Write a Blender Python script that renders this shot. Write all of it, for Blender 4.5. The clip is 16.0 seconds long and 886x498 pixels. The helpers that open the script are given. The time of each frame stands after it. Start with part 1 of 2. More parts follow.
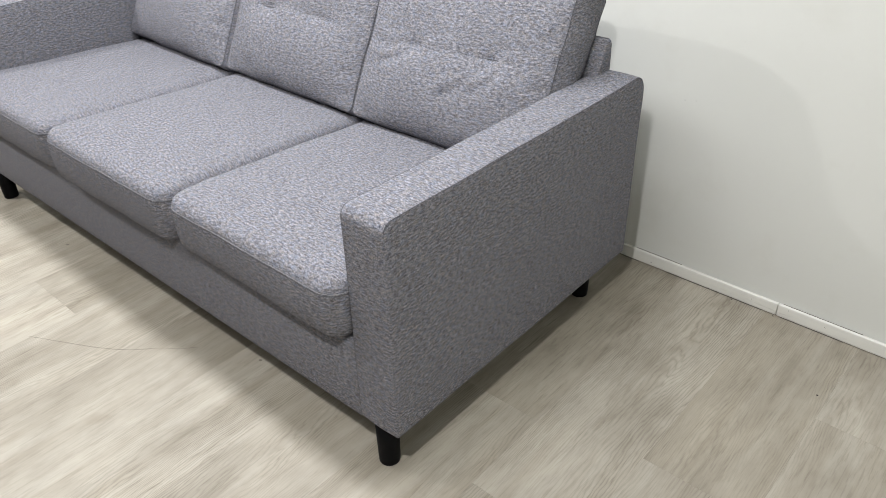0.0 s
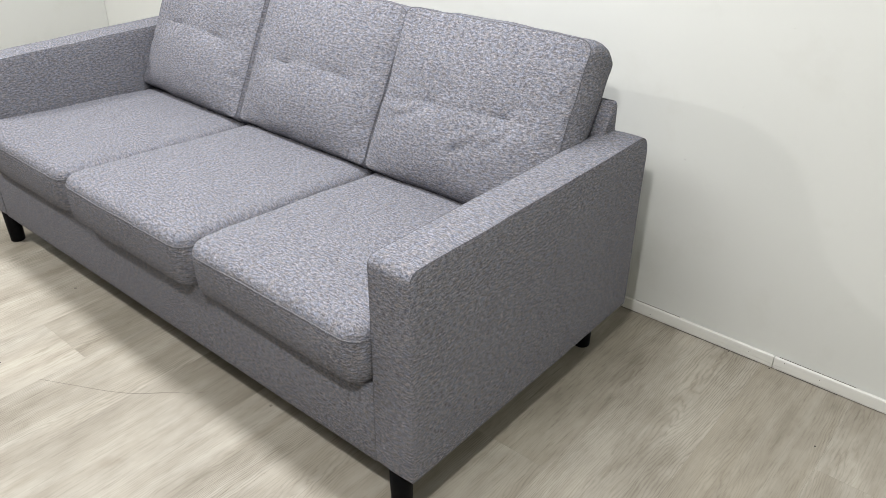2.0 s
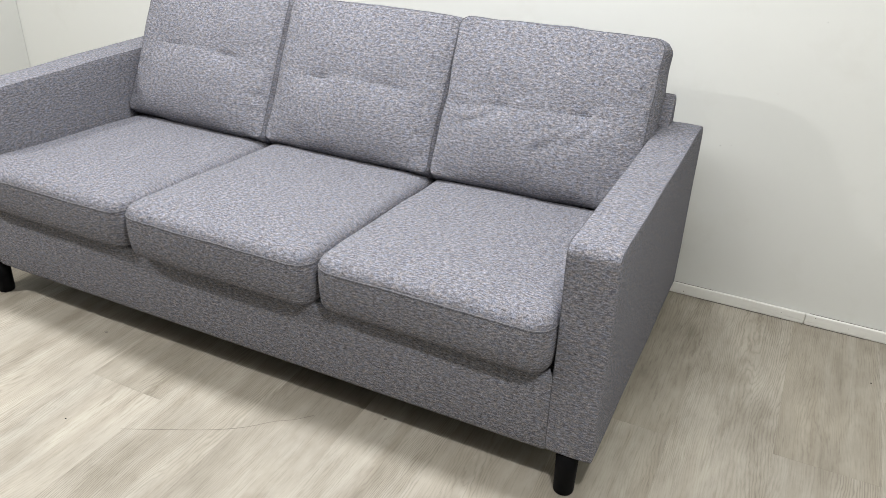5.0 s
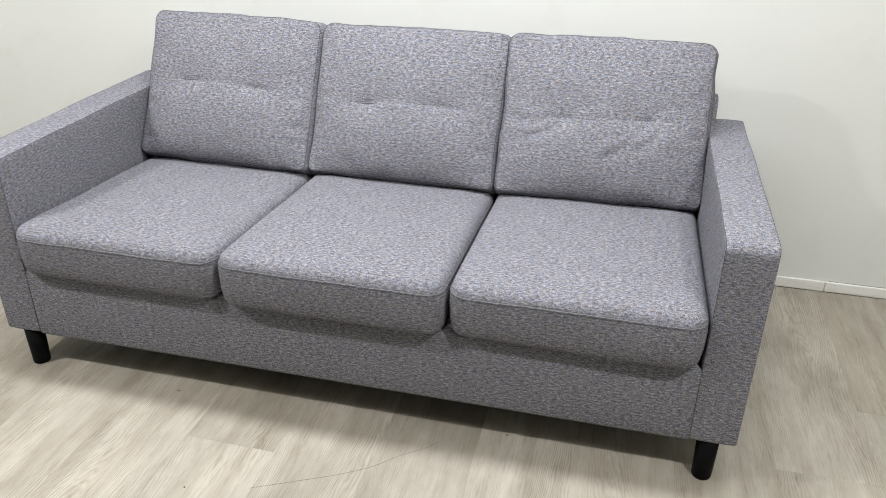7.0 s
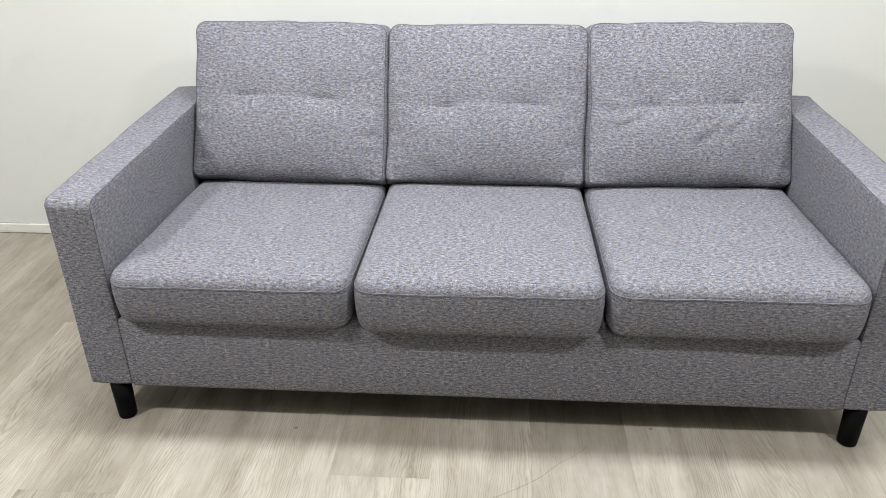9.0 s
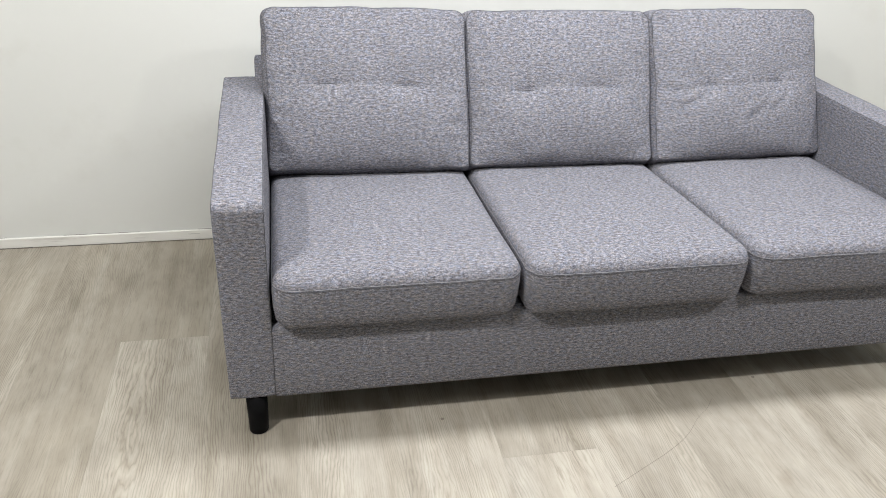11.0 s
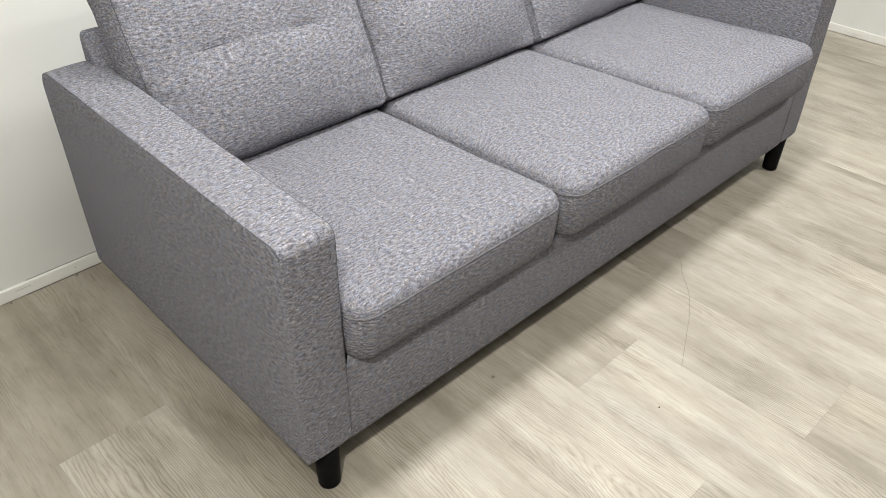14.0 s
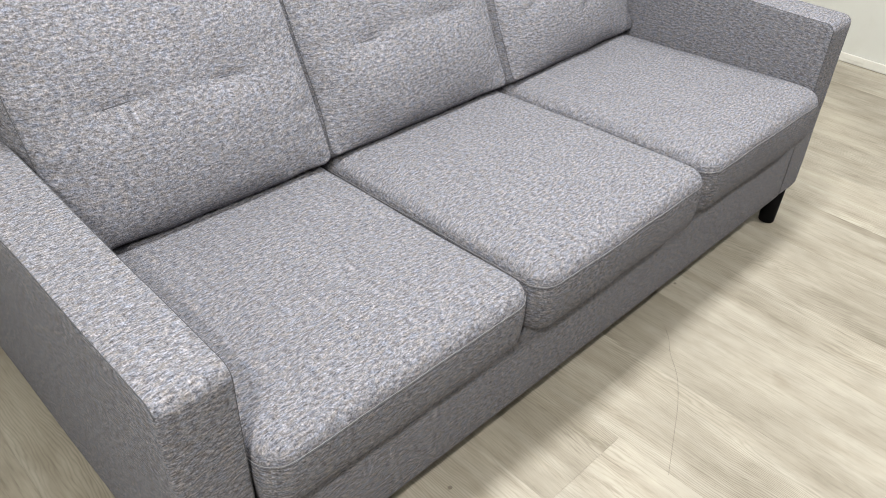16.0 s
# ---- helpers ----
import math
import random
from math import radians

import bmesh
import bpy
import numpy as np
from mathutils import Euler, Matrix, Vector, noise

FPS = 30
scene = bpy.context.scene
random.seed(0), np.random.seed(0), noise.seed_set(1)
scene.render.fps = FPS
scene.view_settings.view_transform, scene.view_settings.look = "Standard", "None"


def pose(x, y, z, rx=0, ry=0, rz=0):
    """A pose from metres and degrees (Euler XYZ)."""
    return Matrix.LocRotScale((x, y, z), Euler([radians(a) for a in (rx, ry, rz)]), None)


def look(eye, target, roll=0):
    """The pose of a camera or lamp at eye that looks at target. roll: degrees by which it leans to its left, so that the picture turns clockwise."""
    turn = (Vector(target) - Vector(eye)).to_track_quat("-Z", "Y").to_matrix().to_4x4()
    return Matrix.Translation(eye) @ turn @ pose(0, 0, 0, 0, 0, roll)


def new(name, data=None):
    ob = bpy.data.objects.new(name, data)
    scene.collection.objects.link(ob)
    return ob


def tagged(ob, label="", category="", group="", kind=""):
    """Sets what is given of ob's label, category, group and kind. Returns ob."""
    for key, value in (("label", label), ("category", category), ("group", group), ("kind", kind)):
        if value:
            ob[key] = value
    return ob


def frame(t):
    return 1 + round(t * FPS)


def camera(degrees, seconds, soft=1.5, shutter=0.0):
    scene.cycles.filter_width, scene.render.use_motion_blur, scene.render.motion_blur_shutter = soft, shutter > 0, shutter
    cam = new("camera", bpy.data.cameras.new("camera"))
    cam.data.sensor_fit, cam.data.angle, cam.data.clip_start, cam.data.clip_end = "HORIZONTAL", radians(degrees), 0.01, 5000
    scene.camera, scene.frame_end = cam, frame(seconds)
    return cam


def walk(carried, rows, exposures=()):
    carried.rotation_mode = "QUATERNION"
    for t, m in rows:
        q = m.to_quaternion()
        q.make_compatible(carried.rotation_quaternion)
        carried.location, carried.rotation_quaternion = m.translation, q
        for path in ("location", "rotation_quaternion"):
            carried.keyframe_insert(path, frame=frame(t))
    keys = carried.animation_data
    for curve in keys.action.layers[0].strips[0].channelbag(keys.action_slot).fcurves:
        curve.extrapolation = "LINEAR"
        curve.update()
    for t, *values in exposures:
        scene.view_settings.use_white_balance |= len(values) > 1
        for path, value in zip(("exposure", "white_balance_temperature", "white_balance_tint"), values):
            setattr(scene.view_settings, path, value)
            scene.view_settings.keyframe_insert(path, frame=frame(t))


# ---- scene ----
cam = camera(59.3, 16.0, soft=0.75)
PATH = [
    (0, (1.788, -0.721, 1.297), (0.676, 0.525, 0.197), -1.4),
    (0.5, (1.771, -0.71, 1.321), (0.65, 0.552, 0.248), -1.0),
    (1, (1.762, -0.707, 1.341), (0.632, 0.573, 0.301), -0.5),
    (1.5, (1.762, -0.724, 1.346), (0.632, 0.578, 0.333), -0.1),
    (2, (1.761, -0.809, 1.331), (0.647, 0.522, 0.338), 0.5),
    (2.5, (1.727, -0.945, 1.318), (0.639, 0.418, 0.34), 1.0),
    (3, (1.677, -1.066, 1.304), (0.625, 0.329, 0.331), 1.4),
    (3.5, (1.603, -1.103, 1.295), (0.597, 0.331, 0.329), 1.6),
    (4, (1.461, -1.138, 1.289), (0.532, 0.348, 0.327), 1.9),
    (6.5, (0.838, -1.411, 1.314), (0.348, 0.304, 0.409), 1.0),
    (7, (0.653, -1.46, 1.325), (0.234, 0.267, 0.407), 0.7),
    (7.5, (0.486, -1.533, 1.329), (0.134, 0.208, 0.409), 0.0),
    (8, (0.353, -1.516, 1.32), (0.058, 0.231, 0.391), -0.7),
    (8.5, (0.209, -1.473, 1.332), (-0.028, 0.276, 0.391), -1.3),
    (9, (0.051, -1.478, 1.333), (-0.083, 0.282, 0.391), -0.7),
    (9.5, (-0.185, -1.507, 1.334), (-0.205, 0.259, 0.397), 0.2),
    (12, (-1.087, -1.267, 1.319), (-0.421, 0.315, 0.293), 3.4),
    (12.5, (-1.194, -1.123, 1.289), (-0.394, 0.366, 0.218), 2.7),
    (13, (-1.26, -1.007, 1.295), (-0.332, 0.36, 0.168), 1.9),
    (13.5, (-1.354, -0.882, 1.315), (-0.316, 0.363, 0.142), 1.2),
    (14, (-1.422, -0.806, 1.33), (-0.309, 0.343, 0.131), 0.8),
    (14.5, (-1.431, -0.762, 1.347), (-0.272, 0.328, 0.134), 1.0),
    (15, (-1.402, -0.701, 1.328), (-0.231, 0.377, 0.117), 1.6),
    (15.5, (-1.28, -0.643, 1.327), (-0.125, 0.451, 0.115), 2.0),
    (16, (-1.146, -0.621, 1.326), (-0.013, 0.498, 0.116), 2.0),
]
walk(cam, [(t, look(eye, target, roll)) for t, eye, target, roll in PATH],
     exposures=[(0, -0.04, 6400, 10), (4, -0.08, 6420, 10), (8.5, -0.06, 6400, 10), (13, -0.07, 6400, 11), (14.5, -0.02, 6740, 8), (16, 0.02, 6680, 8)])

# ---- world, lights, exposure ----
world = bpy.data.worlds.new("world")
scene.world = world
world.use_nodes = True
world.node_tree.nodes["Background"].inputs[0].default_value = (0.9, 0.95, 1.0, 1)
world.node_tree.nodes["Background"].inputs[1].default_value = 0.02


def ceiling_lamp(x, y, z, power, sx, sy, colour):
    lamp = bpy.data.lights.new("ceiling_lamp", "AREA")
    lamp.shape, lamp.size, lamp.size_y, lamp.energy, lamp.color = "RECTANGLE", sx, sy, power, colour
    ob = new("ceiling_lamp", lamp)
    ob.matrix_world = pose(x, y, z)
    return ob


CEILING = 2.4
COOL = (0.96, 0.968, 1.0)
# three small ceiling lamps in front of the sofa, and a long cool strip light above it
WARM = (1.0, 0.98, 0.975)
for lamp_x, lamp_y, power in ((-1.80, -0.95, 60), (0.12, -1.30, 6), (1.48, -1.00, 44)):
    ceiling_lamp(lamp_x, lamp_y, CEILING - 0.02, power, 0.10, 0.10, WARM)
ceiling_lamp(0.05, 0.14, CEILING - 0.02, 81, 2.1, 0.24, COOL)
scene.view_settings.exposure = 0.0


# ---- materials ----
def material(name, rough=0.6, spec=0.5):
    mat = bpy.data.materials.new(name)
    mat.use_nodes = True
    tree = mat.node_tree
    bsdf = tree.nodes["Principled BSDF"]
    bsdf.inputs["Roughness"].default_value = rough
    bsdf.inputs["Specular IOR Level"].default_value = spec
    return mat, tree, bsdf


def node(tree, kind, values=None, **props):
    n = tree.nodes.new(kind)
    for key, value in props.items():
        setattr(n, key, value)
    for key, value in (values or {}).items():
        n.inputs[key].default_value = value
    return n


def ramp(tree, source, stops):
    n = tree.nodes.new("ShaderNodeValToRGB")
    els = n.color_ramp.elements
    while len(els) < len(stops):
        els.new(0.5)
    for el, (at, colour) in zip(els, stops):
        el.position, el.color = at, (*colour, 1)
    tree.links.new(source, n.inputs[0])
    return n.outputs[0]


def mapped(tree, source, scale):
    n = node(tree, "ShaderNodeMapping", {"Scale": scale})
    tree.links.new(source, n.inputs["Vector"])
    return n.outputs[0]


def noise_node(tree, vector, scale, detail=2.0, rough=0.5, distortion=0.0):
    n = node(tree, "ShaderNodeTexNoise", {"Scale": scale, "Detail": detail, "Roughness": rough, "Distortion": distortion})
    tree.links.new(vector, n.inputs["Vector"])
    return n.outputs["Fac"]


def mix(tree, a, b, fac, blend="MIX"):
    n = node(tree, "ShaderNodeMix", data_type="RGBA", blend_type=blend)
    for sock, value in ((n.inputs[0], fac), (n.inputs[6], a), (n.inputs[7], b)):
        if isinstance(value, (int, float)):
            sock.default_value = value
        elif isinstance(value, tuple):
            sock.default_value = (*value, 1)
        else:
            tree.links.new(value, sock)
    return n.outputs[2]


def bump(tree, bsdf, height, strength, distance):
    n = node(tree, "ShaderNodeBump", {"Strength": strength, "Distance": distance})
    tree.links.new(height, n.inputs["Height"])
    tree.links.new(n.outputs[0], bsdf.inputs["Normal"])


def fabric_material(name, dark, mid, light):
    """Melange upholstery: short light and dark threads along u, tan and blue flecks between them."""
    mat, tree, bsdf = material(name, 1.0, 0.0)
    uv = node(tree, "ShaderNodeUVMap", uv_map="weave").outputs[0]
    a = noise_node(tree, mapped(tree, uv, (88, 232, 1)), 1.0, 4.0, 0.9)
    b = noise_node(tree, mapped(tree, uv, (420, 330, 1)), 1.0, 0.0, 0.5)
    c = noise_node(tree, mapped(tree, uv, (60, 110, 1)), 1.0, 3.0, 0.8)
    soft = noise_node(tree, uv, 16.0, 4.0, 0.7)
    base = ramp(tree, a, [(0.34, dark), (0.5, mid), (0.66, light)])
    base = mix(tree, base, ramp(tree, b, [(0.30, (0.76, 0.76, 0.76)), (0.5, (0.99, 0.99, 0.99)), (0.70, (1.24, 1.24, 1.24))]), 1.0, "MULTIPLY")
    base = mix(tree, base, ramp(tree, c, [(0.33, (0.90, 0.97, 1.10)), (0.67, (1.09, 1.0, 0.90))]), 1.0, "MULTIPLY")
    base = mix(tree, base, ramp(tree, soft, [(0.3, (0.93, 0.93, 0.935)), (0.7, (1.06, 1.06, 1.06))]), 1.0, "MULTIPLY")
    tree.links.new(base, bsdf.inputs["Base Color"])
    return mat


FABRIC = fabric_material("grey_melange_fabric", (0.045, 0.0456, 0.0492), (0.155, 0.1555, 0.1675), (0.322, 0.320, 0.342))

mat, tree, bsdf = material("dark_seam_thread", 0.9, 0.1)
bsdf.inputs["Base Color"].default_value = (0.075, 0.075, 0.08, 1)
SEAM = mat
mat, tree, bsdf = material("grey_seam_thread", 0.9, 0.1)
bsdf.inputs["Base Color"].default_value = (0.26, 0.26, 0.27, 1)
STITCH = mat
mat, tree, bsdf = material("black_lining", 1.0, 0.0)
bsdf.inputs["Base Color"].default_value = (0.012, 0.012, 0.013, 1)
LINING = mat

mat, tree, bsdf = material("black_satin_plastic", 0.5, 0.05)
co = node(tree, "ShaderNodeTexCoord").outputs["Object"]
n = noise_node(tree, co, 40.0, 4.0, 0.6)
tree.links.new(ramp(tree, n, [(0.3, (0.003, 0.003, 0.0035)), (0.7, (0.006, 0.006, 0.0065))]), bsdf.inputs["Base Color"])
LEG = mat

mat, tree, bsdf = material("white_wall_paint", 0.55, 0.3)
co = node(tree, "ShaderNodeTexCoord").outputs["Object"]
big = noise_node(tree, co, 1.3, 3.0, 0.5)
spots = noise_node(tree, co, 7.0, 5.0, 0.6)
col = ramp(tree, big, [(0.3, (0.573, 0.577, 0.538)), (0.7, (0.598, 0.602, 0.564))])
col = mix(tree, col, ramp(tree, spots, [(0.25, (0.96, 0.955, 0.945)), (0.45, (1, 1, 1))]), 1.0, "MULTIPLY")
tree.links.new(col, bsdf.inputs["Base Color"])
bump(tree, bsdf, noise_node(tree, co, 220.0, 3.0, 0.6), 0.12, 0.001)
WALL = mat

mat, tree, bsdf = material("white_gloss_skirting", 0.35, 0.5)
co = node(tree, "ShaderNodeTexCoord").outputs["Object"]
grime = noise_node(tree, mapped(tree, co, (6, 6, 40)), 1.0, 5.0, 0.65)
col = ramp(tree, grime, [(0.28, (0.50, 0.48, 0.44)), (0.42, (0.64, 0.63, 0.58)), (0.7, (0.67, 0.66, 0.615))])
tree.links.new(col, bsdf.inputs["Base Color"])
SKIRT = mat

# unseen ceiling: its dark grey is chosen to weaken the bounced light
mat, tree, bsdf = material("low_bounce_ceiling", 0.8, 0.2)
co = node(tree, "ShaderNodeTexCoord").outputs["Object"]
tree.links.new(ramp(tree, noise_node(tree, co, 3.0, 4.0), [(0.3, (0.17, 0.17, 0.17)), (0.7, (0.2, 0.2, 0.2))]), bsdf.inputs["Base Color"])
CEIL = mat

mat, tree, bsdf = material("dark_grime", 0.9, 0.1)
bsdf.inputs["Base Color"].default_value = (0.03, 0.028, 0.025, 1)
GRIME = mat
mat, tree, bsdf = material("grey_joint_dirt", 0.9, 0.1)
bsdf.inputs["Base Color"].default_value = (0.13, 0.12, 0.105, 1)
GAP_DIRT = mat
mat, tree, bsdf = material("brown_thread", 0.6, 0.3)
bsdf.inputs["Base Color"].default_value = (0.17, 0.148, 0.12, 1)
HAIR = mat
mat, tree, bsdf = material("brown_knot", 0.5, 0.3)
bsdf.inputs["Base Color"].default_value = (0.17, 0.148, 0.12, 1)
KNOT = mat
mat, tree, bsdf = material("dark_joint", 0.9, 0.1)
bsdf.inputs["Base Color"].default_value = (0.285, 0.266, 0.232, 1)
JOINT = mat


def plank_material():
    mat, tree, bsdf = material("limed_oak_plank", 0.5, 0.25)
    co = node(tree, "ShaderNodeTexCoord").outputs["Object"]
    info = node(tree, "ShaderNodeObjectInfo")
    shift = node(tree, "ShaderNodeVectorMath", operation="MULTIPLY_ADD")
    comb = node(tree, "ShaderNodeCombineXYZ")
    for n in range(3):
        tree.links.new(info.outputs["Random"], comb.inputs[n])
    tree.links.new(comb.outputs[0], shift.inputs[0])
    shift.inputs[1].default_value = (37.0, 91.0, 53.0)
    tree.links.new(co, shift.inputs[2])
    p = shift.outputs[0]
    # fine growth lines along the board, bent into a cathedral figure here and there
    sep = node(tree, "ShaderNodeSeparateXYZ")
    tree.links.new(p, sep.inputs[0])
    figure = noise_node(tree, mapped(tree, p, (6.0, 1.3, 1.0)), 1.0, 1.0, 0.4, 0.3)
    wander = noise_node(tree, mapped(tree, p, (45.0, 9.0, 1.0)), 1.0, 2.0, 0.6)
    across = node(tree, "ShaderNodeMath", {1: 150.0}, operation="MULTIPLY")
    tree.links.new(sep.outputs[0], across.inputs[0])
    bent = node(tree, "ShaderNodeMath", {1: 22.0}, operation="MULTIPLY_ADD")
    tree.links.new(figure, bent.inputs[0])
    tree.links.new(across.outputs[0], bent.inputs[2])
    rings = node(tree, "ShaderNodeMath", {1: 3.0}, operation="MULTIPLY_ADD")
    tree.links.new(wander, rings.inputs[0])
    tree.links.new(bent.outputs[0], rings.inputs[2])
    saw = node(tree, "ShaderNodeMath", operation="PINGPONG")
    tree.links.new(rings.outputs[0], saw.inputs[0])
    saw.inputs[1].default_value = 0.5
    breaks = noise_node(tree, mapped(tree, p, (4.0, 1.1, 1.0)), 1.0, 3.0, 0.6)
    pores = noise_node(tree, mapped(tree, p, (240.0, 11.0, 1.0)), 1.0, 2.0, 0.7)
    fine = noise_node(tree, mapped(tree, p, (115.0, 11.0, 1.0)), 1.0, 3.0, 0.65)
    streak = noise_node(tree, mapped(tree, p, (22.0, 1.3, 1.0)), 1.0, 2.0, 0.5, 0.4)
    patch = noise_node(tree, mapped(tree, p, (5.0, 2.4, 1.0)), 1.0, 4.0, 0.6)
    knots = noise_node(tree, mapped(tree, p, (9.0, 5.0, 1.0)), 1.0, 2.0, 0.5)
    zone = ramp(tree, noise_node(tree, mapped(tree, p, (4.0, 1.5, 1.0)), 1.0, 3.0, 0.6), [(0.38, (0.15, 0.15, 0.15)), (0.62, (1.0, 1.0, 1.0))])
    col = ramp(tree, streak, [(0.26, (0.268, 0.243, 0.196)), (0.5, (0.309, 0.284, 0.234)), (0.74, (0.349, 0.326, 0.274))])
    line = ramp(tree, saw.outputs[0], [(0.0, (0.72, 0.705, 0.68)), (0.2, (0.95, 0.945, 0.935)), (0.5, (1.06, 1.06, 1.06))])
    where = ramp(tree, breaks, [(0.40, (0.05, 0.05, 0.05)), (0.62, (1.0, 1.0, 1.0))])
    col = mix(tree, col, mix(tree, (1.0, 1.0, 1.0), line, where), 1.0, "MULTIPLY")
    col = mix(tree, col, ramp(tree, fine, [(0.30, (0.78, 0.765, 0.745)), (0.43, (0.985, 0.985, 0.985)), (0.68, (1.05, 1.05, 1.05))]), zone, "MULTIPLY")
    col = mix(tree, col, ramp(tree, pores, [(0.32, (0.62, 0.60, 0.57)), (0.46, (1.0, 1.0, 1.0)), (0.75, (1.08, 1.08, 1.08))]), 0.3, "MULTIPLY")
    cloud = noise_node(tree, mapped(tree, p, (16.0, 6.0, 1.0)), 1.0, 5.0, 0.65)
    col = mix(tree, col, ramp(tree, cloud, [(0.3, (0.86, 0.85, 0.835)), (0.5, (1.0, 1.0, 1.0)), (0.7, (1.11, 1.11, 1.11))]), 1.0, "MULTIPLY")
    col = mix(tree, col, ramp(tree, patch, [(0.30, (0.74, 0.725, 0.70)), (0.5, (1.0, 1.0, 1.0)), (0.70, (1.14, 1.14, 1.135))]), 1.0, "MULTIPLY")
    col = mix(tree, col, ramp(tree, knots, [(0.16, (0.66, 0.62, 0.58)), (0.27, (1.0, 1.0, 1.0))]), 1.0, "MULTIPLY")
    col = mix(tree, col, info.outputs["Color"], 1.0, "MULTIPLY")
    tree.links.new(col, bsdf.inputs["Base Color"])
    tree.links.new(ramp(tree, pores, [(0.3, (0.60, 0.60, 0.60)), (0.6, (0.46, 0.46, 0.46))]), bsdf.inputs["Roughness"])
    return mat


PLANK = plank_material()


# ---- mesh helpers ----
def weave_uv(bm):
    """Lay u and v in metres over each face, seen along its main direction."""
    layer = bm.loops.layers.uv.new("weave")
    bm.normal_update()
    for f in bm.faces:
        n = f.normal
        ax = max(range(3), key=lambda k: abs(n[k]))
        for loop in f.loops:
            c = loop.vert.co
            loop[layer].uv = ((c.y, c.z) if ax == 0 else (c.x, c.z) if ax == 1 else (c.x, c.y))


def part(name, bm, mat, parent=None, label="", smooth=True):
    """One mesh object from a bmesh, under a thing or a part."""
    bmesh.ops.recalc_face_normals(bm, faces=bm.faces)
    weave_uv(bm)
    me = bpy.data.meshes.new(name)
    bm.to_mesh(me)
    bm.free()
    me.materials.append(mat)
    if smooth:
        me.shade_smooth()
    ob = new(name, me)
    if parent is not None:
        ob.parent = parent
    return tagged(ob, label) if label else ob


def rounded_outline(x0, x1, y0, y1, radii, steps=8, run=10):
    """Anticlockwise outline of a rectangle; radii for the corners (x0,y0), (x1,y0), (x1,y1), (x0,y1)."""
    corners = [(x0, y0, 1, 1, 180), (x1, y0, -1, 1, 270), (x1, y1, -1, -1, 0), (x0, y1, 1, -1, 90)]
    pts = []
    for (cx, cy, sx, sy, a0), r in zip(corners, radii):
        arc = []
        for k in range(steps + 1):
            a = radians(a0 + 90 * k / steps)
            arc.append((cx + sx * r + r * math.cos(a), cy + sy * r + r * math.sin(a)))
        if pts:
            px, py = pts[-1]
            for k in range(1, run):
                pts.append((px + (arc[0][0] - px) * k / run, py + (arc[0][1] - py) * k / run))
        pts += arc
    px, py = pts[-1]
    for k in range(1, run):
        pts.append((px + (pts[0][0] - px) * k / run, py + (pts[0][1] - py) * k / run))
    return pts


def loft(rings):
    """Skin closed rings of equal count, and cap both ends."""
    bm = bmesh.new()
    loops = [[bm.verts.new(p) for p in ring] for ring in rings]
    for a, b in zip(loops, loops[1:]):
        for k in range(len(a)):
            j = (k + 1) % len(a)
            bm.faces.new((a[k], a[j], b[j], b[k]))
    bm.faces.new(loops[0][::-1])
    bm.faces.new(loops[-1])
    return bm


def tube(points, radius, closed=False, sides=6):
    """A thin round cord through points."""
    pts = [Vector(p) for p in points]
    rings = []
    count = len(pts)
    for k, p in enumerate(pts):
        a = pts[(k - 1) % count] if closed or k else p
        b = pts[(k + 1) % count] if closed or k < count - 1 else p
        d = (b - a).normalized()
        side = d.cross(Vector((0.31, 0.2, 0.93))).normalized()
        up = side.cross(d)
        rings.append([p + radius * (math.cos(2 * math.pi * i / sides) * side + math.sin(2 * math.pi * i / sides) * up) for i in range(sides)])
    bm = bmesh.new()
    loops = [[bm.verts.new(q) for q in ring] for ring in rings]
    pairs = list(zip(loops, loops[1:])) + ([(loops[-1], loops[0])] if closed else [])
    for a, b in pairs:
        for i in range(sides):
            j = (i + 1) % sides
            bm.faces.new((a[i], a[j], b[j], b[i]))
    if not closed:
        bm.faces.new(loops[0][::-1])
        bm.faces.new(loops[-1])
    return bm


def box(x0, x1, y0, y1, z0, z1, bevel=0.0, segments=2):
    bm = bmesh.new()
    bmesh.ops.create_cube(bm, size=1.0, matrix=Matrix.LocRotScale(((x0 + x1) / 2, (y0 + y1) / 2, (z0 + z1) / 2), None, (x1 - x0, y1 - y0, z1 - z0)))
    if bevel:
        bmesh.ops.bevel(bm, geom=list(bm.edges), offset=bevel, segments=segments, profile=0.5, affect="EDGES")
    return bm


def shape_noise(p, scale, amount):
    return amount * noise.noise(Vector(p) * scale)


# ---- the room ----
X0, X1, Y0, Y1 = -1.945, 2.295, -1.9, 1.073
OX0, OX1, OY0 = -3.6, 3.9, -5.2


def wall(name, x0, x1, y0, y1, label):
    ob = part(name, box(x0, x1, y0, y1, 0.0, CEILING), WALL, smooth=False)
    return tagged(ob, label, "wall", kind="structure")


wall("wall_north", OX0 - 0.12, OX1 + 0.12, Y1, Y1 + 0.12, "plain white painted wall with faint scuffs behind the sofa")
wall("wall_west", X0 - 0.12, X0, Y0, Y1 - 0.002, "plain white painted side wall beside the sofa")
wall("wall_east", X1, X1 + 0.12, Y0, Y1 - 0.002, "plain warm white painted side wall beside the sofa")
wall("wall_south", OX0 - 0.12, OX1 + 0.12, OY0 - 0.12, OY0 - 0.002, "plain white painted wall closing the room")
wall("wall_far_west", OX0 - 0.12, OX0, OY0, Y1 - 0.002, "plain white painted wall closing the room")
wall("wall_far_east", OX1, OX1 + 0.12, OY0, Y1 - 0.002, "plain white painted wall closing the room")
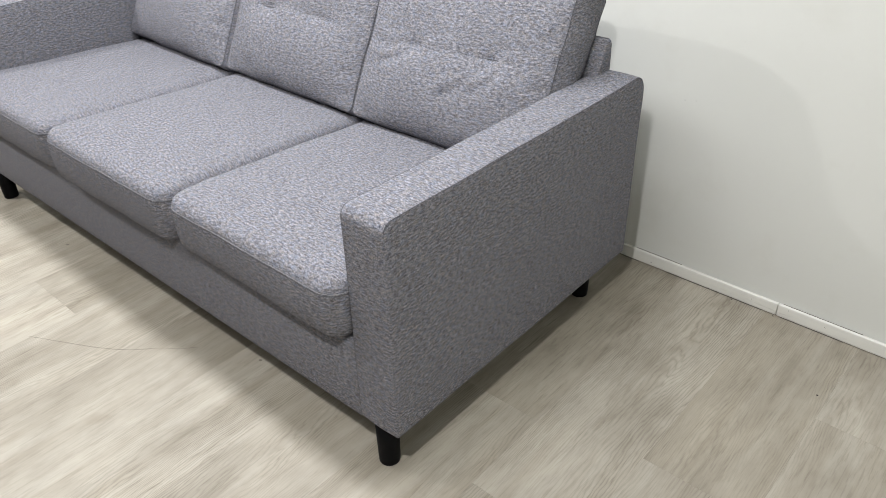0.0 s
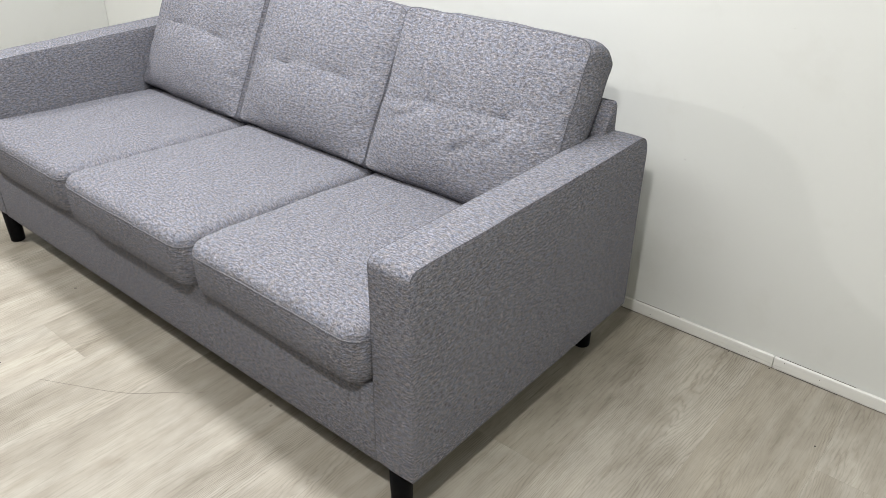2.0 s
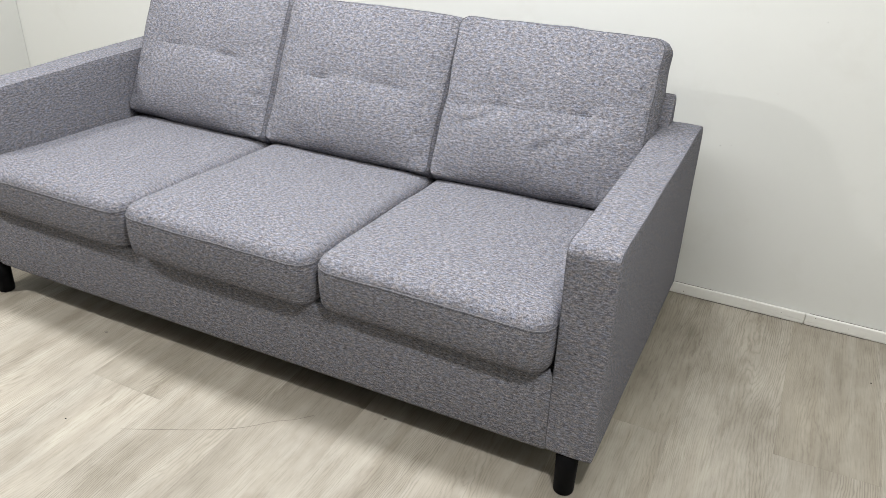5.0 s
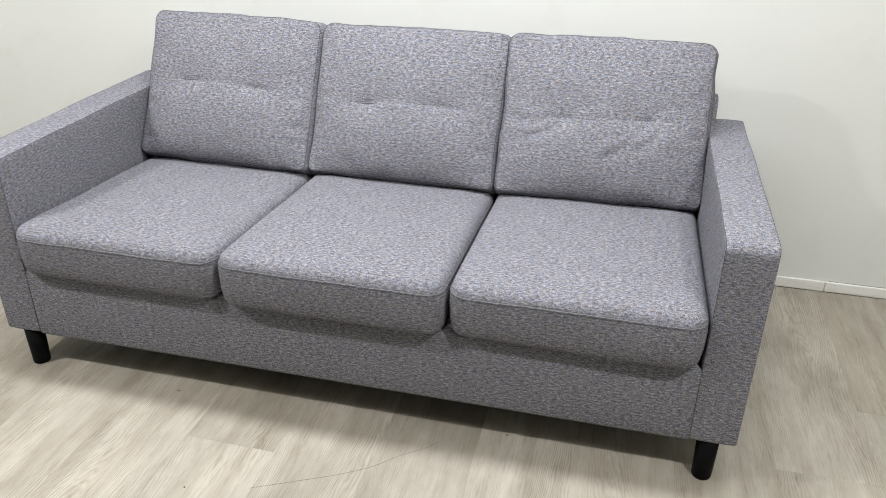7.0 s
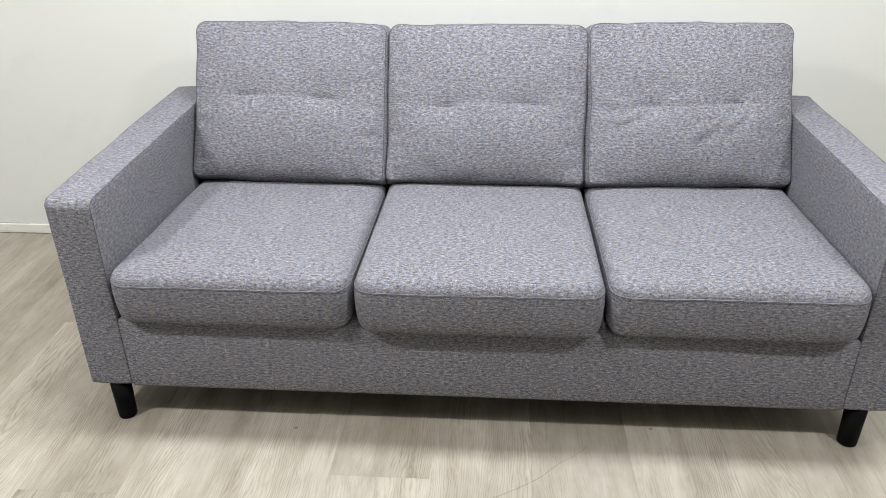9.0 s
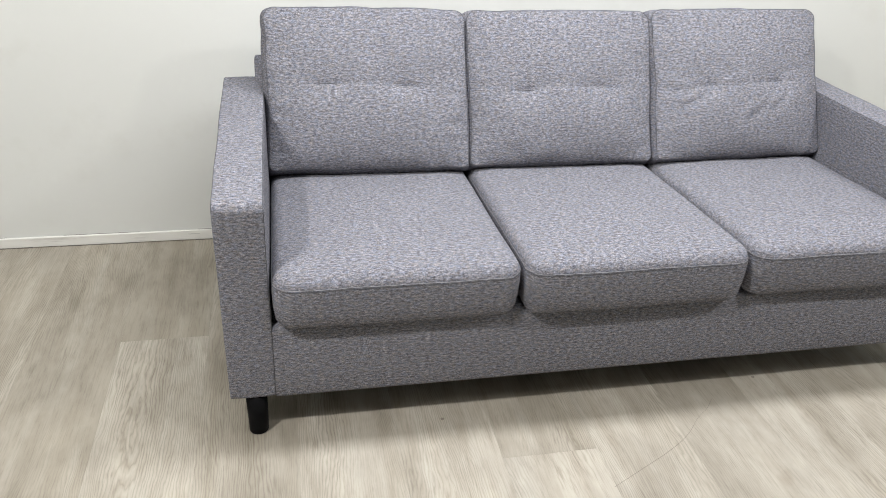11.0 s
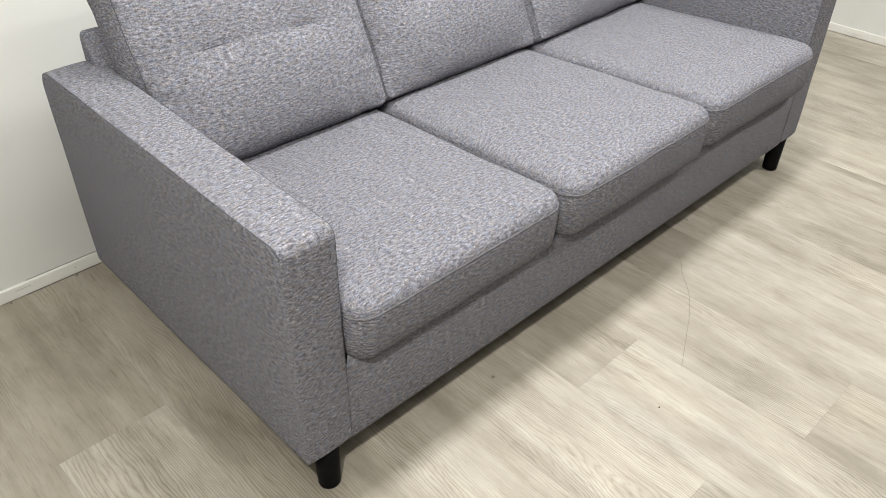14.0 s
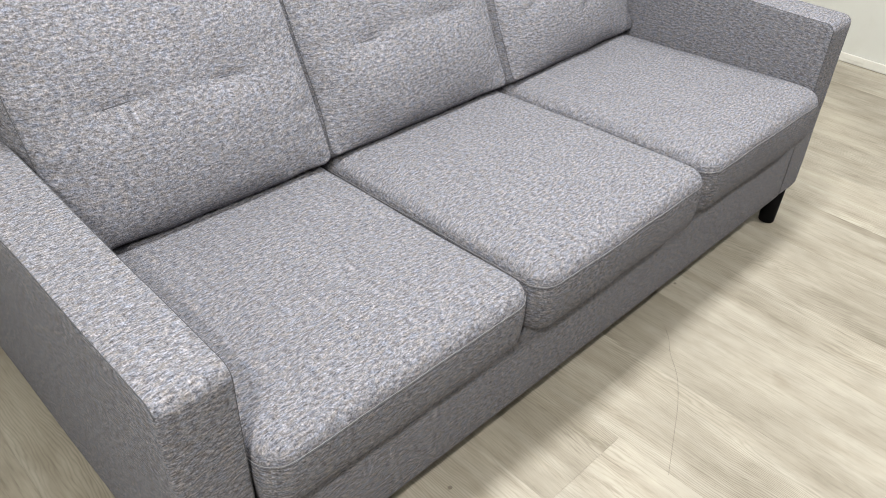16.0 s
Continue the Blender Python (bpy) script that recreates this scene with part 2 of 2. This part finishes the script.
ceiling = part("ceiling", box(OX0 - 0.12, OX1 + 0.12, OY0 - 0.12, Y1 + 0.12, CEILING + 0.002, CEILING + 0.12), CEIL, smooth=False)
tagged(ceiling, "unseen plain flat ceiling above the room, coloured dark grey to cut bounced light", "ceiling", kind="structure")

SKH, SKT = 0.037, 0.011


def skirting(x0, x1, y0, y1):
    ob = part("baseboard", box(x0, x1, y0, y1, 0.0015, SKH, 0.0022), SKIRT, smooth=False)
    # dark open joints against the wall and the floor, in broken stretches
    rng = random.Random(int(x0 * 100))
    for low, high, back in ((SKH - 0.002, SKH + 0.0004, True), (0.0, 0.0018, False)):
        x = x0 + 0.01
        while x < x1 - 0.3:
            run = rng.uniform(0.06, 0.3)
            if back:
                part("gap", box(x, x + run, y1 - 0.0018, y1 + 0.0003, low, high), GAP_DIRT, ob, smooth=False)
            else:
                part("gap", box(x, x + run, y0 - 0.0006, y0 + 0.002, low, high * rng.uniform(0.4, 1.0)), GAP_DIRT, ob, smooth=False)
            x += run + rng.uniform(0.0, 0.2)
    return tagged(ob, "low white painted skirting board with small scuffs", "baseboard", kind="structure")


skirting(X0 + SKT + 0.001, 1.3675, Y1 - SKT, Y1 - 0.0005)
skirting(1.3685, X1 - SKT - 0.001, Y1 - SKT, Y1 - 0.0005)
skirting(X0 + 0.0005, X0 + SKT, Y0 + 0.02, Y1 - 0.0005)
skirting(X1 - SKT, X1 - 0.0005, Y0 + 0.02, Y1 - 0.0005)

# ---- the sofa ----
SX, FRONT, BACK = 0.014, 0.03, 0.918
OUT, INN = 0.970, 0.864
LOW, ARM = 0.118, 0.624
sofa = tagged(new("sofa"), "grey melange fabric three-seater sofa with black round legs on wooden floor", "sofa")
sofa.location = (SX, 0, 0)


def arm(sign, climb, flare):
    """Track arm: band over front, top and back, with a side panel let in on both faces."""
    def settle(x, y, z):
        f = (y - FRONT) / (BACK - FRONT)
        up = max(0.0, min(1.0, (z - LOW) / (ARM - LOW - 0.05)))
        out = flare * f * (x - INN) / (OUT - INN)
        return (sign * (x + out + shape_noise((x, y, z), 6.0, 0.0015)), y + shape_noise((y, z, sign), 7.0, 0.002),
                z + (shape_noise((y, x, sign * 3), 5.0, 0.003) + climb * f) * up)

    def ring(inset, s, x):
        ol = rounded_outline(FRONT + inset, BACK - inset, LOW + inset, ARM - inset, [max(0.004, r - inset) for r in (0.008, 0.008, 0.046, 0.024)], 6, 14)
        cy, cz = (FRONT + BACK) / 2, (LOW + ARM) / 2
        return [(x, cy + (y - cy) * s, cz + (z - cz) * s) for y, z in ol]
    a, b = INN, OUT
    prof = [(0.012, 0.55, 0.0016), (0.012, 0.8, 0.0012), (0.012, 0.94, 0.0004), (0.0055, 1, 0.0), (0.0026, 1, 0.0008), (0.0014, 1, 0.0017), (0.0006, 1, 0.0028), (0.0, 1, 0.0055), (-0.0003, 1, 0.011), (-0.0012, 1, 0.028), (-0.0016, 1, 0.045)]
    rings = [ring(i, s, a + x if s == 1 else a - x) for i, s, x in prof]
    rings += [ring(i, s, b - x if s == 1 else b + x) for i, s, x in prof[::-1]]
    ob = part("arm", loft([[settle(*p) for p in r] for r in rings]), FABRIC, sofa)
    for outer, x in ((False, a + 0.0013), (True, b - 0.0013)):
        ol = rounded_outline(FRONT + 0.0016, BACK - 0.0016, LOW + 0.0016, ARM - 0.0016, (0.006, 0.006, 0.044, 0.022), 6, 14)
        if outer:
            ol = [(y, z) for y, z in ol if z > ARM - 0.02]
        part("seam", tube([settle(x, y, z) for y, z in ol], 0.0008, not outer), SEAM, ob, "dark sewn seam")
    return ob


arm(-1, 0.012, 0.011)
arm(1, -0.002, 0.0)

# base with its front apron, and the lining under it
ol = rounded_outline(-INN - 0.003, INN + 0.003, FRONT + 0.0008, BACK - 0.02, (0.004,) * 4, 3, 12)
base_rings = []
for inset, z in ((0.006, LOW - 0.0045), (0.002, LOW - 0.003), (0.0, LOW + 0.003), (0.0, LOW + 0.05), (0.0, LOW + 0.1), (0.0, 0.304), (0.003, 0.313), (0.02, 0.319)):
    base_rings.append([(x * (1 - inset / 0.8) , y + inset if y < 0.4 else y - inset, z) for x, y in ol])
base = part("base", loft(base_rings), FABRIC, sofa)
part("lining", box(-INN, INN, FRONT + 0.012, BACK - 0.03, LOW - 0.004, LOW + 0.004), LINING, sofa, "black dust cover under the seat")

# back frame, a wedge thicker towards its foot, its ends let into the arms
FRAME_BACK = 0.889
frame_rings = []
for inset, z in ((0.0, 0.29), (0.0, 0.40), (0.0, 0.50), (0.0, 0.60), (0.0, 0.66), (0.0005, 0.684), (0.002, 0.692), (0.005, 0.697), (0.009, 0.698)):
    front = 0.862 - 0.42 * (0.698 - z)
    ol = rounded_outline(-0.889 + inset, 0.889 - inset, front + inset, FRAME_BACK - inset, (0.006, 0.006, 0.006, 0.006), 3, 24)
    frame_rings.append([(x + shape_noise((x * 2, y, z), 6.0, 0.002), y, z + shape_noise((x, y, 0.4), 4.0, 0.003)) for x, y in ol])
part("back_frame", loft(frame_rings), FABRIC, sofa)


def leg(x, y):
    rings = []
    for r, z in ((0.020, 0.0), (0.0225, 0.0012), (0.0232, 0.004), (0.0245, 0.06), (0.0255, LOW - 0.002)):
        rings.append([(x + r * math.cos(2 * math.pi * k / 32), y + r * math.sin(2 * math.pi * k / 32), z) for k in range(32)])
    ob = part("leg", loft(rings), LEG, sofa, "black round leg")
    return ob


for x, y in ((-0.912, 0.057), (0.912, 0.057), (-0.90, 0.82), (0.90, 0.82)):
    leg(x, y)

SEAT_W = 2 * INN / 3


def seat_cushion(x0, x1, seed, front, rise, zb):
    cx, cy = (x0 + x1) / 2, 0.33
    zt = 0.452 + rise

    def plan(inset):
        return rounded_outline(x0 + inset, x1 - inset, front + inset, 0.70 - inset, [max(0.01, r - inset) for r in (0.05, 0.05, 0.03, 0.03)], 8, 16)

    rings = []
    layers = [(0.05, zb), (0.022, zb + 0.001), (0.012, zb + 0.006), (0.005, zb + 0.018), (0.001, zb + 0.05), (0.0, zb + 0.085), (0.0005, zt - 0.040), (0.002, zt - 0.0315), (0.0022, zt - 0.0285), (0.003, zt - 0.022), (0.008, zt - 0.012), (0.017, zt - 0.004), (0.03, zt)]
    for inset, z in layers:
        rings.append([(x, y, z) for x, y in plan(inset)])
    top = plan(0.03)
    for s in (0.95, 0.88, 0.8, 0.7, 0.6, 0.48, 0.36, 0.24, 0.12, 0.03):
        rings.append([(cx + (x - cx) * s, cy + (y - cy) * s, zt + 0.012 * (1 - s ** 2)) for x, y in top])

    def soft(p):
        x, y, z = p
        q = Vector((x * 1.0 + seed, y, z))
        k = 0.0035 if z > zt - 0.045 else 0.002
        if z > zb + 0.06:
            z -= 0.028 * max(0.0, min(1.0, (y - 0.10) / 0.5))
        side = 1.0 if abs(x - cx) < (x1 - x0) / 2 - 0.02 else 0.3
        return (x + side * shape_noise(q + Vector((9, 0, 0)), 9.0, 0.0015), y + shape_noise(q, 7.0, 0.003), z + shape_noise(q, 5.0, k) + shape_noise(q, 14.0, 0.0012))

    ob = part("seat_cushion", loft([[soft(p) for p in r] for r in rings]), FABRIC, sofa)
    line = [soft((x, y, zt - 0.030)) for x, y in plan(0.0012)]
    part("seam", tube(line, 0.0005, True), SEAM, ob, "dark sewn seam")
    line = [soft((x, y, zt - 0.0265)) for x, y in plan(0.0022)]
    part("top_stitch", tube(line, 0.0006, True), STITCH, ob, "grey topstitching")
    return ob


for k, (front, rise, zb) in enumerate(((-0.004, 0.0, 0.315), (-0.012, 0.005, 0.314), (-0.006, 0.008, 0.319))):
    seat_cushion(-INN + 0.002 + k * SEAT_W + 0.002, -INN + (k + 1) * SEAT_W - 0.002, 3.0 * k + 1, front, rise, zb)


def back_cushion(cx, seed, lean, turn, lift, h, tuft_v, creases):
    """Boxed cushion, tufted with two short stitches across the middle of its face."""
    w, thick, cr = SEAT_W - 0.010, 0.135, 0.036
    nu, nv = 84, 96
    m = Matrix.Translation((cx, 0.590, 0.4495 + lift)) @ Matrix.Rotation(radians(turn), 4, "Z") @ Matrix.Rotation(radians(-lean), 4, "X")

    def spread(k, n):
        t = 2.0 * k / n - 1.0
        return 0.55 * t + 0.45 * math.sin(t * math.pi / 2)

    def outline(u, v):
        px, pz = u * w / 2, v * h / 2
        rad = cr if v > 0 else 0.5 * cr
        ix, iz = w / 2 - rad, h / 2 - rad
        dx, dz = px - max(-ix, min(ix, px)), pz - max(-iz, min(iz, pz))
        d = math.hypot(dx, dz)
        if abs(dx) > 1e-9 and abs(dz) > 1e-9:
            f = max(abs(dx), abs(dz)) / d
            px, pz = px - dx + dx * f, pz - dz + dz * f
        wav = Vector((px * 9 + seed, pz * 9, seed))
        edge = max(abs(u), abs(v)) ** 4
        px += edge * 0.006 * noise.noise(wav)
        pz += edge * 0.006 * noise.noise(wav + Vector((5, 3, 1)))
        # sides bow in a little between the corners
        px *= 1 - 0.012 * (1 - v * v) * edge
        return px, pz + h / 2

    def face(u, v, side):
        px, pz = outline(u, v)
        bul = (1 - abs(u) ** 2.8) ** 0.75 * (1 - abs(v) ** 2.6) ** 0.7
        d = 0.044 * bul * (1.0 if side < 0 else 0.27)
        # fuller towards the bottom
        d *= 1.04 - 0.28 * v
        d += bul * (0.004 * noise.noise(Vector((px * 7 + seed, pz * 7, seed))) + 0.0016 * noise.noise(Vector((px * 22, pz * 22, seed))))
        near = max(abs(u), abs(v))
        pucker = max(0.0, near - 0.74) / 0.26 * (1 - near) * 4
        d += pucker * 0.017 * noise.noise(Vector((px * 38 * (1.0 if abs(v) > abs(u) else 0.25), pz * 38 * (0.25 if abs(v) > abs(u) else 1.0), seed)))
        if side < 0:
            dz = pz - tuft_v - 0.006 * math.sin(px * 11 + seed)
            for sx in (-0.115, 0.115):
                ax = abs(px - sx)
                win = math.exp(-((max(0.0, ax - 0.018) / 0.030) ** 2))
                wide = math.exp(-((max(0.0, ax - 0.02) / 0.07) ** 2))
                d -= 0.006 * win * math.exp(-abs(dz) / 0.006)
                d -= 0.012 * wide * math.exp(-((dz / (0.070 if dz > 0 else 0.038)) ** 2))
            line = math.exp(-((max(0.0, abs(px) - 0.10) / 0.05) ** 2))
            d -= 0.003 * line * math.exp(-abs(dz) / 0.009)
            for x0, z0, x1, z1, depth, width in creases:
                z0, z1 = z0 + tuft_v - 0.214, z1 + tuft_v - 0.214
                ex, ez = x1 - x0, z1 - z0
                ln = math.hypot(ex, ez)
                t = ((px - x0) * ex + (pz - z0) * ez) / ln ** 2
                off = ((px - x0) * ez - (pz - z0) * ex) / ln
                off += 0.008 * math.sin(t * 4)
                along = math.exp(-((max(0.0, abs(t - 0.5) - 0.35) / 0.18) ** 2))
                d -= 0.85 * depth * along * (math.exp(-((off / width) ** 2)) - 0.7 * math.exp(-(((off - 1.7 * width) / width) ** 2)))
        return px, pz, d

    bm = bmesh.new()

    def at(px, depth, pz):
        return bm.verts.new(m @ Vector((px, depth, pz)))

    grids = []
    for side in (-1, 1):
        grid = []
        for j in range(nv + 1):
            row = []
            for i in range(nu + 1):
                px, pz, d = face(spread(i, nu), spread(j, nv), side)
                row.append(at(px, (0.0 if side < 0 else thick) + side * d, pz))
            grid.append(row)
        for j in range(nv):
            for i in range(nu):
                quad = (grid[j][i], grid[j][i + 1], grid[j + 1][i + 1], grid[j + 1][i])
                bm.faces.new(quad if side < 0 else quad[::-1])
        grids.append(grid)

    rim_ij = [(i, 0) for i in range(nu)] + [(nu, j) for j in range(nv)] + [(i, nv) for i in range(nu, 0, -1)] + [(0, j) for j in range(nv, 0, -1)]
    loops = [[grids[0][j][i] for i, j in rim_ij]]
    for k in range(1, 6):
        f = k / 6
        ring = []
        for i, j in rim_ij:
            px, pz = outline(spread(i, nu), spread(j, nv))
            swell = 1 + (0.017 * math.sin(math.pi * f) + 0.003 * noise.noise(Vector((px * 20, pz * 20, f * 3 + seed)))) / math.hypot(px, pz - h / 2)
            ring.append(at(px * swell, thick * f, h / 2 + (pz - h / 2) * swell))
        loops.append(ring)
    loops.append([grids[1][j][i] for i, j in rim_ij])
    for a, b in zip(loops, loops[1:]):
        for k in range(len(a)):
            n2 = (k + 1) % len(a)
            bm.faces.new((a[k], b[k], b[n2], a[n2]))
    rims = []
    for side in (0, 1):
        rims.append([grids[side][j][i].co.copy() for i, j in rim_ij])
    ob = part("back_cushion", bm, FABRIC, sofa)
    for rim in rims:
        part("seam", tube(rim, 0.0009, True), SEAM, ob, "dark sewn seam")
    for sx in (-0.115, 0.115):
        pts = []
        for k in range(9):
            px = sx + 0.026 * (k / 4 - 1)
            u = px / (w / 2)
            pz0 = tuft_v + 0.006 * math.sin(px * 11 + seed)
            # find the face depth there on the even outline
            _, _, d = face(u, 2 * pz0 / h - 1, -1)
            pts.append(m @ Vector((px, -d - 0.0014, pz0)))
        part("tuft_stitch", tube(pts, 0.0011), SEAM, ob, "short dark tufting stitch")
    return ob


RIGHT_FOLDS = [
    (0.125, 0.212, 0.015, 0.095, 0.0050, 0.013), (0.165, 0.205, 0.085, 0.115, 0.0038, 0.012), (0.09, 0.205, 0.02, 0.15, 0.0028, 0.010),
    (-0.11, 0.205, -0.20, 0.14, 0.0050, 0.012), (-0.13, 0.21, -0.24, 0.19, 0.0030, 0.011), (-0.10, 0.20, -0.04, 0.13, 0.0035, 0.011),
    (-0.09, 0.22, 0.02, 0.26, 0.0028, 0.012), (0.12, 0.22, 0.20, 0.26, 0.0028, 0.012), (-0.12, 0.225, -0.17, 0.27, 0.0025, 0.012), (0.27, 0.33, 0.23, 0.28, 0.002, 0.009), (0.27, 0.10, 0.23, 0.13, 0.003, 0.009)]
MID_FOLDS = [(0.26, 0.20, 0.20, 0.17, 0.002, 0.010), (-0.11, 0.215, 0.0, 0.235, 0.003, 0.012)]
LEFT_FOLDS = [(0.25, 0.28, 0.19, 0.25, 0.002, 0.010), (0.27, 0.12, 0.21, 0.10, 0.0016, 0.010)]
back_cushion(-SEAT_W, 2.3, 26.0, -1.5, 0.001, 0.450, 0.232, LEFT_FOLDS)
back_cushion(0.0, 7.1, 26.0, 0.0, 0.0, 0.446, 0.214, MID_FOLDS)
back_cushion(SEAT_W + 0.003, 11.7, 26.0, 2.2, 0.002, 0.452, 0.223, RIGHT_FOLDS)

# ---- floor planks ----
floor = part("floor", box(OX0 - 0.1, OX1 + 0.1, OY0 - 0.1, Y1 + 0.1, -0.06, -0.004), JOINT, smooth=False)
tagged(floor, "limed grey oak plank floor with faint joints", "floor", kind="structure")
PW, PL, GAP = 0.2385, 1.22, 0.0001
plank_meshes = {}


def plank(x0, x1, y0, y1, tone):
    key = (round(x1 - x0, 4), round(y1 - y0, 4))
    if key not in plank_meshes:
        w2, l2 = key[0] / 2 - GAP, key[1] / 2 - GAP
        bm = bmesh.new()
        rows = [[bm.verts.new((sx * (w2 - i), sy * (l2 - i), z)) for sx, sy in ((-1, -1), (1, -1), (1, 1), (-1, 1))] for i, z in ((0, -0.004), (0, -0.00015), (0.0003, 0.0))]
        for a, b in zip(rows, rows[1:]):
            for k in range(4):
                bm.faces.new((a[k], a[(k + 1) % 4], b[(k + 1) % 4], b[k]))
        bm.faces.new(rows[-1])
        me = bpy.data.meshes.new("plank")
        bm.to_mesh(me)
        bm.free()
        me.materials.append(PLANK)
        plank_meshes[key] = me
    ob = new("plank", plank_meshes[key])
    ob.parent = floor
    ob.location = ((x0 + x1) / 2, (y0 + y1) / 2, 0)
    warm = max(0.0, 1.0 - tone)
    ob.color = (tone * (1 + 0.10 * warm), tone, tone * (1 - 0.2 * warm), 1)


rng = random.Random(5)
# where one end joint of a row is known, by row; and rows whose planks are plainly darker or paler
ENDS = {-2: 0.2, -1: -0.13, 0: 0.470, 1: 1.0, 2: 0.30, 3: 0.75, 4: -0.13, 5: -0.558, 6: 0.45, 7: 0.25, 8: 0.70, 9: 0.35, 10: 0.12, 11: 0.405, 12: 0.755, 13: -0.2, 14: 0.125}
TONES = {(0, 1): 0.80, (-1, 1): 0.86, (-1, 0): 0.86, (11, 1): 0.86, (11, 0): 1.02, (12, 1): 1.04, (12, 0): 0.94, (0, 0): 1.05, (1, 0): 0.91, (2, 0): 1.05, (4, 1): 0.92, (4, 0): 1.02, (5, 1): 0.985, (6, 0): 0.985, (7, 0): 0.975}
for row in range(-10, 23):
    col_x = -1.282 + row * PW
    a, b = max(col_x, OX0), min(col_x + PW, OX1)
    y = ENDS.get(row, rng.random() * PL)
    step = 0
    while y > OY0:
        y -= PL
        step -= 1
    while y < Y1:
        c, d = max(y, OY0), min(y + PL, Y1)
        if d - c > 0.01 and b - a > 0.01:
            plank(a, b, c, d, TONES.get((row, 1 if step >= 0 else 0 if step == -1 else -1), 0.89 + 0.20 * rng.random()))
        y += PL
        step += 1

# ---- small marks and litter ----
def dot(name, place, normal, radius, mat, parent):
    """A small flattened bead lying on a surface."""
    bm = bmesh.new()
    bmesh.ops.create_uvsphere(bm, u_segments=10, v_segments=6, radius=1.0)
    turn = Vector(normal).to_track_quat("Z", "Y").to_matrix().to_4x4()
    bmesh.ops.transform(bm, matrix=Matrix.Translation(place) @ turn @ Matrix.Diagonal((radius, radius * 0.8, radius * 0.35, 1)), verts=bm.verts)
    return part(name, bm, mat, parent)


mat, tree, bsdf = material("filled_hole", 0.8, 0.2)
bsdf.inputs["Base Color"].default_value = (0.36, 0.35, 0.33, 1)
HOLE = mat
north = bpy.data.objects["wall_north"]
for x, z, r in ((1.022, 0.514, 0.0022), (1.052, 0.519, 0.0016), (1.145, 0.689, 0.0014), (1.224, 0.893, 0.0018), (-0.637, 0.843, 0.0016)):
    dot("nail_hole", (x, Y1 - 0.0002, z), (0, -1, 0), r * 0.8, HOLE, north)
long_board, short_board = bpy.data.objects["baseboard"], bpy.data.objects["baseboard.001"]
for x, z, r in ((-0.992, 0.020, 0.0016), (-1.783, 0.031, 0.0015), (-1.81, 0.021, 0.0014), (1.003, 0.013, 0.0016), (1.30, 0.022, 0.0013)):
    dot("nail_hole", (x, Y1 - SKT - 0.0002, z), (0, -1, 0), r, GRIME, long_board)
for x, z, r in ((1.397, 0.030, 0.0014), (1.49, 0.022, 0.0012)):
    dot("nail_hole", (x, Y1 - SKT - 0.0002, z), (0, -1, 0), r, GRIME, short_board)
part("scuff", box(-1.147, -1.108, Y1 - SKT - 0.0006, Y1 - SKT + 0.001, 0.0240, 0.0253, 0.0003), HOLE, long_board, "thin grey scratch")

for x, y, r in ((-0.240, -0.292, 0.0024), (1.557, 0.831, 0.0026), (-0.995, 1.055, 0.0030), (-1.167, 1.056, 0.0022), (-1.350, 1.057, 0.0026), (-1.383, 1.057, 0.0018), (1.364, 1.056, 0.0022), (1.25, 1.057, 0.0018)):
    crumb = dot("crumb", (0, 0, 0.0007), (0, 0, 1), r, GRIME, None)
    crumb.location = (x, y, 0)
    tagged(crumb, "tiny dark crumb of dirt on the wooden floor", "crumb", "crumbs on the floor")

for x, y, r in ((-0.445, 0.028, 0.0055), (0.454, 0.076, 0.005)):
    knot = dot("knot", (x, y, 0.0), (0, 0, 1), r, KNOT, floor)
    knot.scale = (1.0, 1.0, 0.1)

strand = [(0.290, 0.005), (0.257, -0.031), (0.215, -0.062), (0.162, -0.115), (0.092, -0.162), (0.006, -0.2065), (-0.0715, -0.2455), (-0.098, -0.259)]
pts = []
for k in range(len(strand) - 1):
    for f in (0.0, 0.25, 0.5, 0.75):
        a, b = Vector(strand[max(k - 1, 0)]), Vector(strand[k])
        c, d = Vector(strand[k + 1]), Vector(strand[min(k + 2, len(strand) - 1)])
        q = 0.5 * (2 * b + (c - a) * f + (2 * a - 5 * b + 4 * c - d) * f * f + (3 * b - a - 3 * c + d) * f ** 3)
        pts.append((q.x, q.y, 0.0003))
thread = part("thread", tube(pts, 0.00042), HAIR)
tagged(thread, "long thin brown thread lying curved on the wooden floor", "thread")

cable = part("cable", tube([(-1.884, 1.051, 0.0036), (-1.886, 1.03, 0.0036), (-1.888, 1.0, 0.0036), (-1.892, 0.95, 0.0036), (-1.902, 0.90, 0.0036), (-1.918, 0.86, 0.0036), (-1.9285, 0.83, 0.0036)], 0.0036, sides=10), LEG)
tagged(cable, "short thin black cable on the floor by the skirting", "cable")
